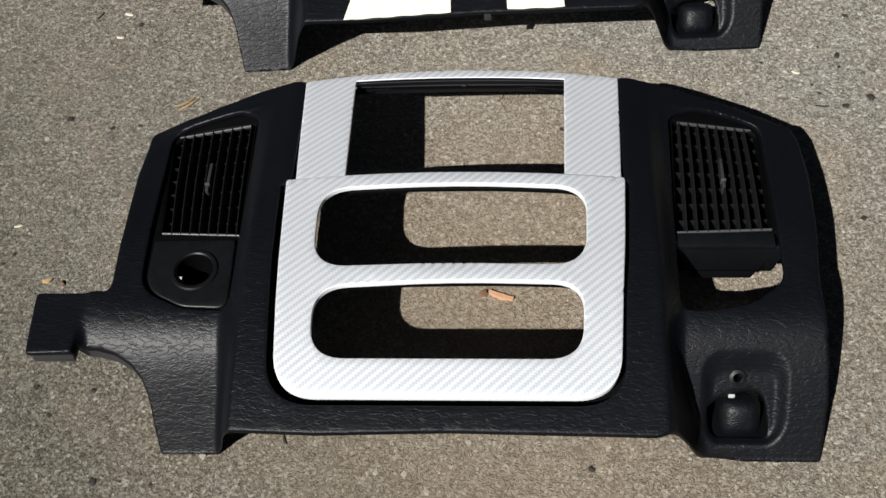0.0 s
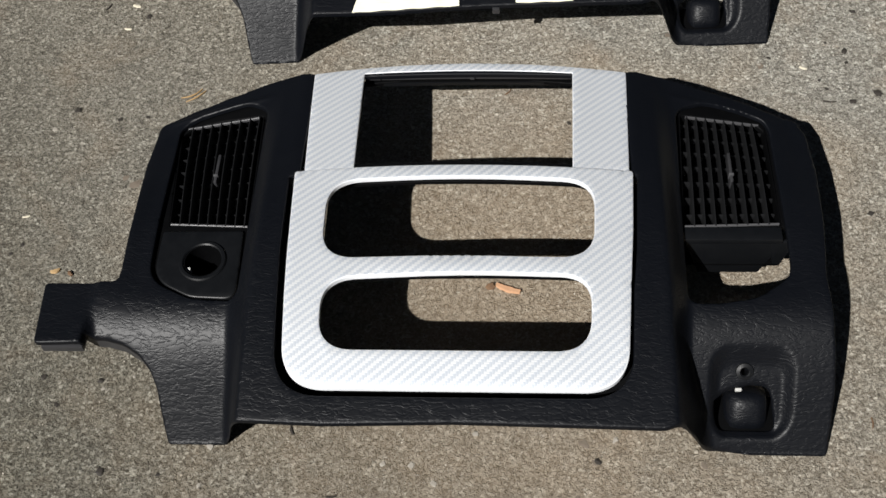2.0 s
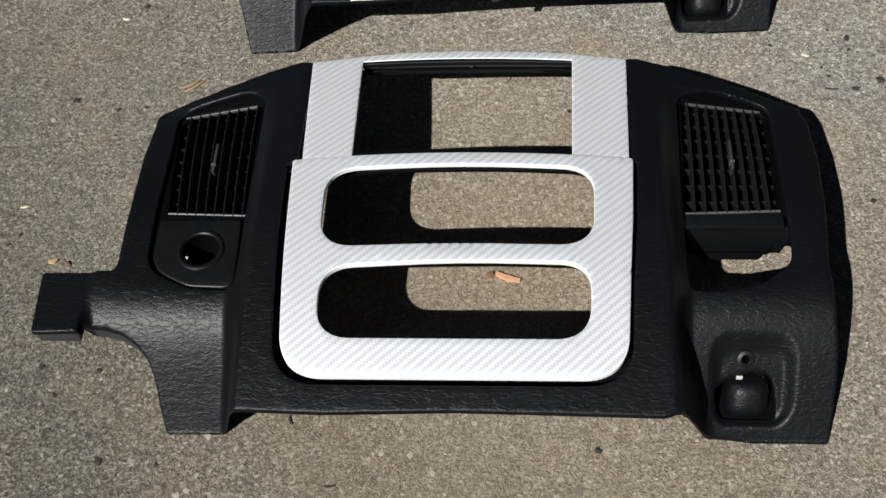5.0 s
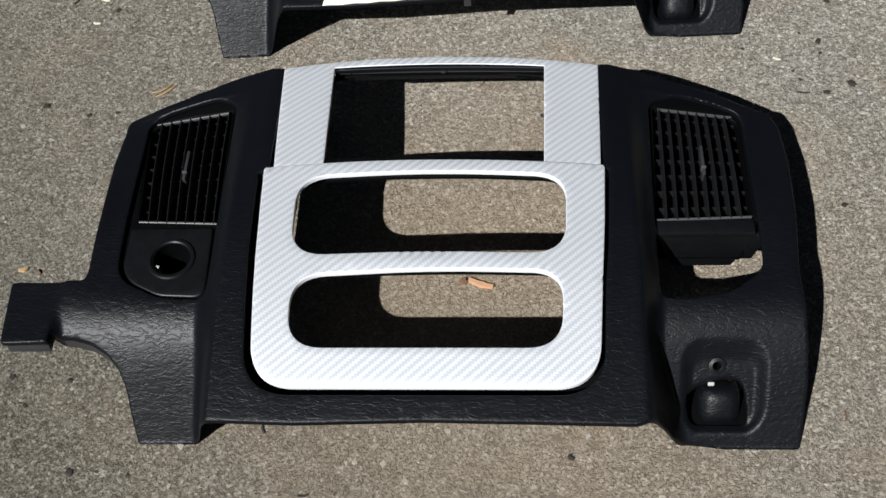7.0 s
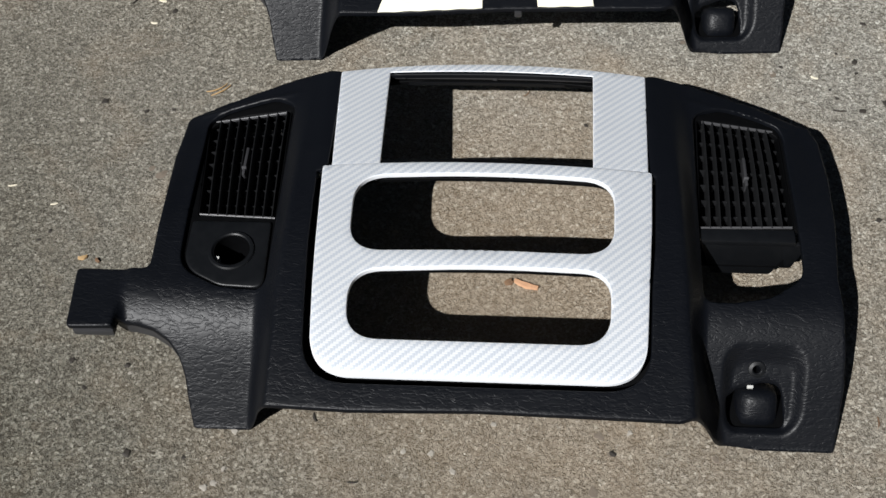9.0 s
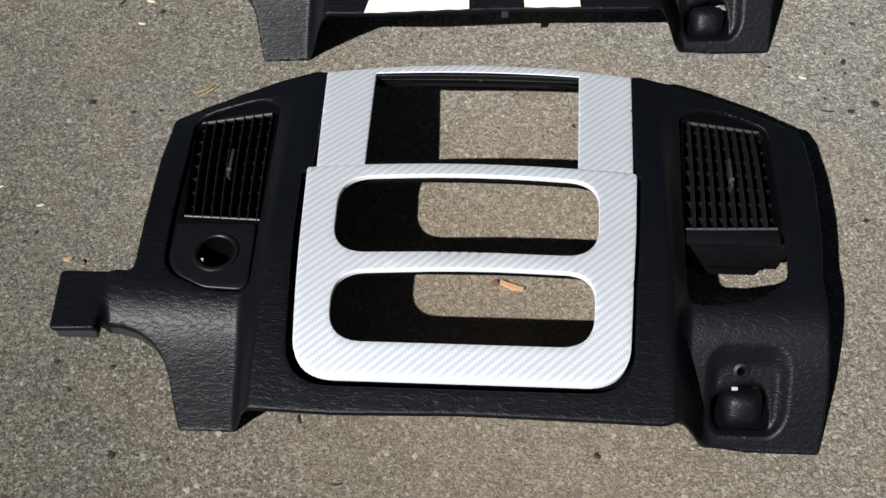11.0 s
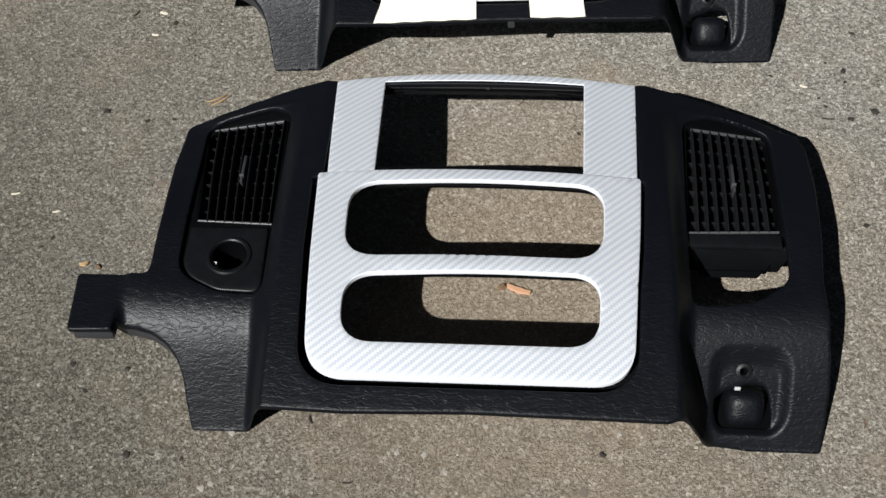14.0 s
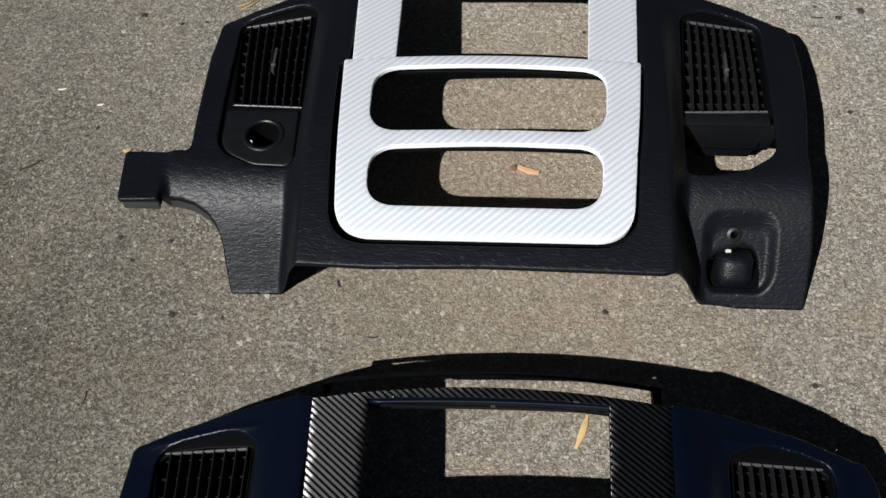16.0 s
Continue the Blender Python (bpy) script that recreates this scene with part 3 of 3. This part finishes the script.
def dash_bezel(place, plastic, film, edge, label, group):
    bezel = tagged(new("dash_bezel"), label, "dash bezel", group)
    feet = [(-0.245, -0.18, -0.145, -0.10, 0.0020), (0.18, 0.295, -0.145, -0.066, 0.0013), (-0.285, -0.180, 0.142, 0.182, 0.0016), (0.183, 0.285, 0.144, 0.184, 0.0018), (-0.193, -0.163, -0.16, 0.19, 0.0024), (0.165, 0.195, -0.16, 0.19, 0.0024),
            (-0.288, -0.17, 0.138, 0.182, 0.0016), (0.17, 0.288, 0.138, 0.182, 0.0016), (-0.31, -0.28, -0.09, -0.03, 0.0025)]
    body = part("body", slab("body", ring(BODY), [ring(APERTURE), ring(HOLE_L), ring(HOLE_R), ring(THUMB), ring(SCREW)], body_z, 0.0045, 0.0015, 0.005, feet), plastic, bezel)
    part("trim_carrier", slab("trim_carrier", ring(CARRIER), [ring(RADIO), ring(grown(SLOT_A, 0.007)), ring(grown(SLOT_B, 0.007))], lambda x, y: panel_z(x, y) - 0.0125, 0.004, 0.001, 0.010), DEEP, bezel)
    plain_edges(part("lower_trim", slab("lower_trim", ring(LOWER), [ring(SLOT_A), ring(SLOT_B)], lambda x, y: panel_z(x, y) + 0.0032, 0.0046, 0.0009, 0.008), film, bezel), edge)
    plain_edges(part("upper_trim", slab("upper_trim", ring(UPPER), [], lambda x, y: panel_z(x, y) + 0.0008, 0.0032, 0.0009, 0.008), film, bezel), edge)
    flange = part("top_flange", meshed("top_flange", arched(-0.0955, 0.0965, 0.1925, 0.1940, 0.0022, 0.0795, 0.0975)), DEEP, bezel, "black flange behind the radio opening")
    part("flange_rib", meshed("flange_rib", arched(-0.0900, 0.0945, 0.1905, 0.1920, 0.0020, 0.0893, 0.0903)), SATIN, flange)
    part("flange_rib", meshed("flange_rib", arched(-0.0780, 0.0945, 0.1912, 0.1927, 0.0012, 0.0803, 0.0838)), SMOOTH, flange)
    for x, w in ((-0.0855, 0.0100), (0.0040, 0.0040), (0.0880, 0.0080)):
        part("flange_clip", meshed("flange_clip", prism(x - w / 2, x + w / 2, 0.1890, 0.1925, 0.0908, 0.0926, 0.0005)), SATIN, flange)
    part("radio_lip", meshed("radio_lip", arched(-0.0960, 0.0950, 0.0730, 0.0768, 0.0046, 0.0975, 0.1035)), DEEP, bezel)
    lip = part("rear_lip", meshed("rear_lip", arched(-0.140, 0.142, 0.2235, 0.2356, 0.0036, 0.0580, 0.0600)), DEEP, bezel)
    for x in (-0.1360, 0.1380):
        part("lip_bracket", meshed("lip_bracket", slanted(x, 0.0035, 0.1820, 0.0780, 0.2235, 0.0572)), DEEP, lip)
    # left wing: vent over the socket plate
    air_vent(bezel, ((-0.2650, 0.1535), (-0.1865, 0.1520), (-0.1845, 0.0290), (-0.2521, 0.0325)), 0.045, plastic, 0.122, 0.1200, 0.0070, 0.0)
    hole = [(-0.2165 + 0.0158 * math.cos(a), -0.009 + 0.0158 * math.sin(a)) for a in np.linspace(0, 2 * math.pi, 36, endpoint=False)]
    frame_line = [(-0.2720, 0.1560, 0.016), (-0.2496, 0.1670), (-0.2172, 0.1725), (-0.1940, 0.1735, 0.006), (-0.1750, 0.1600, 0.008), (-0.1795, -0.0515, 0.010), (-0.222, -0.0490, 0.03), (-0.2605, -0.0310, 0.03)]
    part("vent_frame", slab("vent_frame", ring(frame_line), [ring([(-0.2672, 0.1530, 0.022), (-0.225, 0.1556), (-0.1840, 0.1530, 0.006), (-0.1838, 0.0280), (-0.2530, 0.0315)]), ring(hole)], lambda x, y: wing_z(x, y) - 0.0058, 0.004, 0.0010, 0.006), DEEP, bezel)
    plate_line = [(-0.2560, 0.0230, 0.003), (-0.1860, 0.0230, 0.003), (-0.1838, -0.0460, 0.010), (-0.222, -0.0445, 0.03), (-0.2555, -0.0275, 0.03)]
    plate = part("socket_plate", slab("socket_plate", ring(plate_line), [ring(hole)], lambda x, y: wing_z(x, y) - 0.0030, 0.006, 0.0016, 0.006), SMOOTH, bezel)
    part("socket_collar", meshed("socket_collar", lathe([(0.0160, -0.002), (0.0160, 0.0006), (0.0170, 0.0016), (0.0192, 0.0016), (0.0202, 0.0004), (0.0202, -0.002)], 44, pose(-0.2165, -0.009, 0.0822))), SMOOTH, plate)
    part("socket_tube", meshed("socket_tube", lathe([(0.0150, -0.058), (0.0150, 0.0005), (0.0160, 0.0005), (0.0160, -0.058)], 44, pose(-0.2165, -0.009, 0.0818))), DEEP, plate)
    part("socket_floor", meshed("socket_floor", lathe([(0.0010, -0.060), (0.0010, -0.058), (0.0160, -0.058), (0.0160, -0.060)], 44, pose(-0.2165, -0.009, 0.0818))), DEEP, plate)
    part("socket_clip", meshed("socket_clip", prism(-0.2295, -0.2262, -0.0170, -0.0142, 0.0740, 0.0805, 0.0004)), ZINC_AND_LIT, plate)
    # right wing: vent over an empty plate opening, with its duct hanging behind
    vent = air_vent(bezel, ((0.1905, 0.1520), (0.2665, 0.1565), (0.2635, 0.0345), (0.1852, 0.0305)), 0.040, plastic, 0.105, 0.1125, 0.0075, -0.030)
    frame_line = [(0.2745, 0.1500, 0.020), (0.2710, 0.1635, 0.010), (0.2313, 0.1740), (0.2100, 0.1750, 0.006), (0.1810, 0.1600, 0.008), (0.1785, 0.0275), (0.2690, 0.0315)]
    part("vent_frame", slab("vent_frame", ring(frame_line), [ring([(0.1890, 0.1528, 0.005), (0.225, 0.1560), (0.2690, 0.1575, 0.018), (0.2648, 0.0335), (0.1842, 0.0295)])], lambda x, y: wing_z(x, y) - 0.0058, 0.005, 0.0012, 0.006), DEEP, bezel)
    part("vent_sill", meshed("vent_sill", prism(0.1835, 0.2645, 0.0165, 0.0300, 0.0735, 0.0795, 0.0012)), SMOOTH, vent)
    duct = part("duct", meshed("duct", prism(0.1850, 0.2680, 0.0185, 0.0300, 0.028, 0.0735, 0.002, (0.62, 0.9))), SMOOTH, vent)
    part("duct_tab", meshed("duct_tab", prism(0.2540, 0.2765, 0.0185, 0.0225, 0.040, 0.0735, 0.0012, (0.25, 1))), SMOOTH, duct)
    # foot pocket: screw boss and latch block
    boss = part("screw_boss", meshed("screw_boss", lathe([(0.0032, -0.014), (0.0032, 0.0020), (0.0042, 0.0028), (0.0068, 0.0022), (0.0080, -0.004)], 28, BOSS)), SMOOTH, bezel)
    part("screw_hole", meshed("screw_hole", lathe([(0.0002, -0.013), (0.0002, -0.012), (0.0031, -0.012), (0.0031, -0.013)], 20, BOSS)), DEEP, boss)
    latch = prism(-0.0160, 0.0160, -0.0165, 0.0145, -0.022, 0.0060, 0.0095, (1.15, 1.1))
    latch.transform(LATCH)
    # added black backing that stands in for the shade round the latch block
    part("dark_backing", meshed("dark_backing", prism(0.1990, 0.2560, -0.1290, -0.0900, 0.0010, 0.0080, 0.001)), DEEP, bezel)
    part("latch_block", meshed("latch_block", latch, 60), plastic, bezel)
    curve = [(-0.3051, -0.0759), (-0.2901, -0.0762), (-0.2748, -0.0792), (-0.2611, -0.0855), (-0.2519, -0.0940), (-0.2469, -0.1053), (-0.2452, -0.1162)]
    part("edge_flange", meshed("edge_flange", ribbon(curve, body_z, 0.0060, 0.0165)), SATIN, bezel, "dark grey inner flange under the arm")
    part("tab_pad", meshed("tab_pad", prism(-0.3385, -0.3040, -0.0885, -0.0560, 0.0665, 0.0738, 0.0012)), SATIN, bezel)
    bezel.matrix_world = place
    return bezel


ROW = "dash bezels laid in a row"
middle_bezel = dash_bezel(pose(0, 0, 0), BLACK, SILVER, SILVER_EDGE, "black grained plastic dash bezel with silver carbon-look centre trim", ROW)
far_bezel = dash_bezel(pose(0.003, 0.450, 0, 0, 0, 2.9), BLACK, SILVER, SILVER_EDGE, "black plastic dash bezel with taped silver centre trim", ROW)
dash_bezel(pose(0.010, -0.485, 0, 0, 0, 0.4), NAVY, CARBON, DEEP, "navy blue dash bezel with black carbon-fibre centre trim", ROW)


# bright bit added to stand in for sunlit ground behind the pocket opening
part("lit_ground_bit", meshed("lit_ground_bit", prism(0.2195, 0.2245, -0.1005, -0.0985, 0.0340, 0.0372, 0.0005)), ZINC_AND_LIT, middle_bezel, "pale bit standing in for sunlit ground seen through the pocket")
part("edge_clip", meshed("edge_clip", prism(0.0095, 0.0165, -0.1612, -0.1565, 0.0780, 0.0840, 0.0006)), SATIN, far_bezel, "small grey plastic edge clip")


# ---- masking tape on the far bezel ----
def tape_z(x, y):
    lift = step(-0.1385, -0.1330, y)
    return panel_z(x, y) + 0.0012 + 0.0030 * lift + 0.0004 * np.sin(x * 240 + y * 160)


def masking_tape(place, line, label):
    ob = part("masking_tape", slab("masking_tape", ring(line, 0.003), [], tape_z, 0.0008, 0.0003, 0.003), TAPE)
    ob.matrix_world = place
    return tagged(ob, label, "tape", "tape strips on the trim")


FAR = pose(0.003, 0.450, 0, 0, 0, 2.9)
masking_tape(FAR, [(-0.1270, -0.1600), (-0.0225, -0.1575), (-0.0215, -0.0980), (-0.100, -0.0965), (-0.112, -0.1100)], "wide cream masking tape over black plastic edge")
masking_tape(FAR, [(0.0325, -0.1572), (0.0880, -0.1578), (0.0850, -0.0980), (0.0305, -0.0970)], "short cream masking tape over silver trim")


# ---- litter on the slab ----
def sliver(name, x, y, length, width, turn, material, label, category, curl=0.0, thick=0.0012, lift=0.0):
    """A flat tapered splinter, bent along its length, lying on the slab."""
    rng = random.Random(int(x * 9000 + y * 5000 + 7777))
    bm = bmesh.new()
    prev, n = None, 9
    for k in range(n + 1):
        t = k / n
        w = width / 2 * (0.35 + 0.65 * math.sin(math.pi * min(max(t, 0.06), 0.94)) ** 0.6) * rng.uniform(0.85, 1.1)
        px, py = (t - 0.5) * length, curl * length * (t - 0.5) ** 2 * 4
        z = 0.0004 + lift * 4 * t * (1 - t)
        quad = [bm.verts.new(c) for c in ((px, py - w, z), (px, py + w, z), (px, py + w * 0.7, z + thick), (px, py - w * 0.7, z + thick * 0.9))]
        if prev:
            for a in range(4):
                b = (a + 1) % 4
                bm.faces.new((prev[a], prev[b], quad[b], quad[a]))
        else:
            bm.faces.new(quad)
        prev = quad
    bm.faces.new(prev)
    bmesh.ops.recalc_face_normals(bm, faces=bm.faces[:])
    ob = part(name, meshed(name, bm, 50), material)
    ob.matrix_world = pose(x, y, 0, 0, 0, turn)
    return tagged(ob, label, category)


def crumb(name, x, y, size, material, label, category, flat=0.5):
    rng = random.Random(int(x * 7000 + y * 3000 + 999))
    bm = bmesh.new()
    bmesh.ops.create_icosphere(bm, subdivisions=2, radius=size / 2)
    for v in bm.verts:
        v.co.x *= 1.25
        v.co *= 1 + 0.75 * noise.noise(v.co * (2.6 / size) + Vector((x * 50, y * 50, 3)))
        v.co.z = v.co.z * flat + size * flat * 0.42
    ob = part(name, meshed(name, bm, 30), material)
    ob.matrix_world = pose(x, y, 0, 0, 0, rng.uniform(0, 360))
    return tagged(ob, label, category)


sliver("wood_chip", 0.0375, 0.0185, 0.023, 0.0062, -20, WOOD, "small orange-brown wood chip lying on concrete", "wood chip", 0.05, 0.0028)
crumb("bark_crumb", 0.0225, 0.0220, 0.0066, BARK, "dark brown bark crumb on concrete", "bark")
sliver("straw", 0.0890, -0.2700, 0.034, 0.0058, 72, STRAW, "dry golden straw blade on concrete", "straw", 0.03, 0.0010, 0.0010)
sliver("pine_needle", -0.2880, 0.2560, 0.024, 0.0014, 32, LEAF, "curved brown dry pine needle", "pine needle", 0.16, 0.0011, 0.001)
sliver("pine_needle", -0.2835, 0.2535, 0.024, 0.0014, 40, LEAF, "curved brown dry pine needle", "pine needle", 0.10, 0.0011, 0.001)
sliver("twig", 0.0372, 0.2598, 0.012, 0.0012, 62, BARK, "tiny brown forked twig on concrete", "twig", 0.2)
sliver("leaf_scrap", -0.3800, 0.0350, 0.009, 0.0050, 20, LEAF, "curled orange-brown leaf scrap", "leaf", 0.2, 0.0015, 0.001)
sliver("leaf_scrap", -0.3660, 0.0330, 0.006, 0.0036, -50, BARK, "curled dark brown leaf scrap", "leaf", 0.1, 0.0015, 0.001)
sliver("pale_straw", -0.3740, 0.3910, 0.0095, 0.0036, -18, PALE, "short bleached straw piece on concrete", "straw", 0.05)
sliver("pale_straw", -0.3770, 0.3550, 0.0080, 0.0030, -8, PALE, "short bleached straw piece on concrete", "straw", 0.05)
sliver("stick", -0.4050, 0.3900, 0.011, 0.0018, 62, DARKBIT, "thin dark dry stick on concrete", "stick", 0.05)
sliver("stick", -0.4780, 0.0130, 0.024, 0.0020, 34, DARKBIT, "thin dark dry stick on concrete", "stick", 0.06)
sliver("stick", -0.1410, -0.1235, 0.0085, 0.0022, -70, DARKBIT, "short dark stick beside the bezel edge", "stick", 0.1)
sliver("stick", 0.3340, -0.1100, 0.0110, 0.0013, 84, BARK, "short thin brown stick on concrete", "stick", 0.1)
for x, y, size in ((-0.2950, -0.1630, 0.0060), (-0.3125, -0.0785, 0.0045), (-0.4050, 0.2370, 0.0062), (-0.3570, 0.3750, 0.0055), (-0.3580, 0.2240, 0.0048), (-0.3459, -0.1020, 0.0040),
                   (0.3780, 0.3140, 0.0062), (0.3960, 0.3720, 0.0050), (0.3010, 0.3050, 0.0036), (0.2930, -0.2180, 0.0052)):
    crumb("dirt_crumb", x, y, size, DARKBIT, "small dark dirt crumb on concrete", "dirt", 0.28)

# loose sand and grit worked out of the slab
rng = np.random.default_rng(5)
count = 5200
gx, gy = rng.uniform(-0.75, 0.75, count), rng.uniform(-0.75, 0.95, count)
gs = rng.uniform(0.0004, 0.0011, count) * (1 + (rng.random(count) > 0.95) * 0.8)
ga = rng.uniform(0, math.pi, count)
shape = np.array([(1, 0, 0.2), (0, 0.75, 0.25), (-1, 0, 0.15), (0, -0.75, 0.2), (0.1, 0.1, 0.8), (0, 0, -0.5)])
c, sn = np.cos(ga)[:, None], np.sin(ga)[:, None]
co = np.stack([gx[:, None] + gs[:, None] * (shape[:, 0] * c - shape[:, 1] * sn), gy[:, None] + gs[:, None] * (shape[:, 0] * sn + shape[:, 1] * c), gs[:, None] * shape[:, 2] * np.ones_like(c)], 2).reshape(-1, 3)
tris = np.array([(0, 1, 4), (1, 2, 4), (2, 3, 4), (3, 0, 4), (1, 0, 5), (2, 1, 5), (3, 2, 5), (0, 3, 5)])
faces = (np.arange(count)[:, None, None] * 6 + tris).reshape(-1, 3)
me = bpy.data.meshes.new("grit")
me.from_pydata(co.tolist(), [], faces.tolist())
tagged(part("grit", me, STONE), "loose sand grains and grit on concrete", "grit", kind="stuff")

for x, y, size in ((0.1010, -0.1310, 0.0090), (0.0950, -0.1820, 0.0100), (0.1090, -0.1480, 0.0050), (0.1960, -0.1490, 0.0060)):
    crumb("dried_spot", x, y, size * 0.8, STAIN, "flat brown dried spot on concrete", "stain", 0.05)
for x, y, size in ((-0.1650, -0.2420, 0.0050), (-0.2170, -0.1870, 0.0052), (-0.2110, -0.1740, 0.0042), (-0.2290, -0.2170, 0.0036), (-0.2450, -0.2990, 0.0048), (-0.3090, -0.0860, 0.0036),
                   (-0.3790, -0.0140, 0.0034), (-0.3890, -0.0970, 0.0042), (-0.2840, -0.0740, 0.0030), (0.4070, 0.3070, 0.0040), (0.2900, 0.2960, 0.0036)):
    crumb("pale_chip", x, y, size * 0.85, CHIP, "small pale stone chip on concrete", "stone chip", 0.25)
sliver("stick", -0.3570, -0.2530, 0.0130, 0.0013, 84, BARK, "short thin brown stick on concrete", "stick", 0.12)
sliver("stick", -0.1020, -0.1820, 0.0090, 0.0012, 4, DARKBIT, "short dark stick lying on concrete", "stick", 0.08)
for x, y, size in ((0.3610, 0.3260, 0.0030), (-0.3635, -0.0755, 0.0048), (-0.2465, -0.1650, 0.0034), (0.3775, 0.2975, 0.0036), (0.4015, 0.2552, 0.0075), (0.3755, 0.2442, 0.0058),
                   (0.3472, 0.2733, 0.0034), (0.3527, 0.2616, 0.0034), (0.3690, 0.1050, 0.0052), (-0.3300, 0.2270, 0.0036), (-0.4199, 0.0663, 0.0040), (-0.4282, 0.0558, 0.0034), (0.0959, 0.2171, 0.0040), (0.1115, -0.1471, 0.0048)):
    crumb("dirt_crumb", x, y, size, DARKBIT, "small dark dirt crumb on concrete", "dirt", 0.28)
sliver("stick", 0.3530, 0.2434, 0.0135, 0.0018, -4, DARKBIT, "short dark stick lying on concrete", "stick", 0.06)
sliver("stick", 0.3332, 0.2897, 0.0080, 0.0022, -25, PALE, "short bleached stick lying on concrete", "stick", 0.06)
for x, y, size, turn in ((-0.4719, 0.1207, 0.0090, 12), (-0.4242, 0.0989, 0.0075, 14)):
    sliver("pale_straw", x, y, size, 0.0017, turn, PALE, "short bleached straw piece on concrete", "straw", 0.05)
for x, y, size in ((-0.2071, -0.1390, 0.0048), (-0.2247, -0.1911, 0.0050), (-0.4229, 0.2107, 0.0056), (-0.0391, -0.1526, 0.0046), (-0.0206, -0.1687, 0.0044), (0.0118, -0.1239, 0.0042),
                   (0.1261, -0.1276, 0.0044), (-0.0628, -0.1521, 0.0040)):
    crumb("pale_chip", x, y, size, CHIP, "small pale stone chip on concrete", "stone chip", 0.25)
for x, y, size in ((-0.3257, 0.1396, 0.0095), (-0.3366, 0.1480, 0.0060), (0.2916, 0.2940, 0.0070), (0.2020, 0.3399, 0.0050)):
    crumb("dried_spot", x, y, size, STAIN, "flat brown dried spot on concrete", "stain", 0.05)
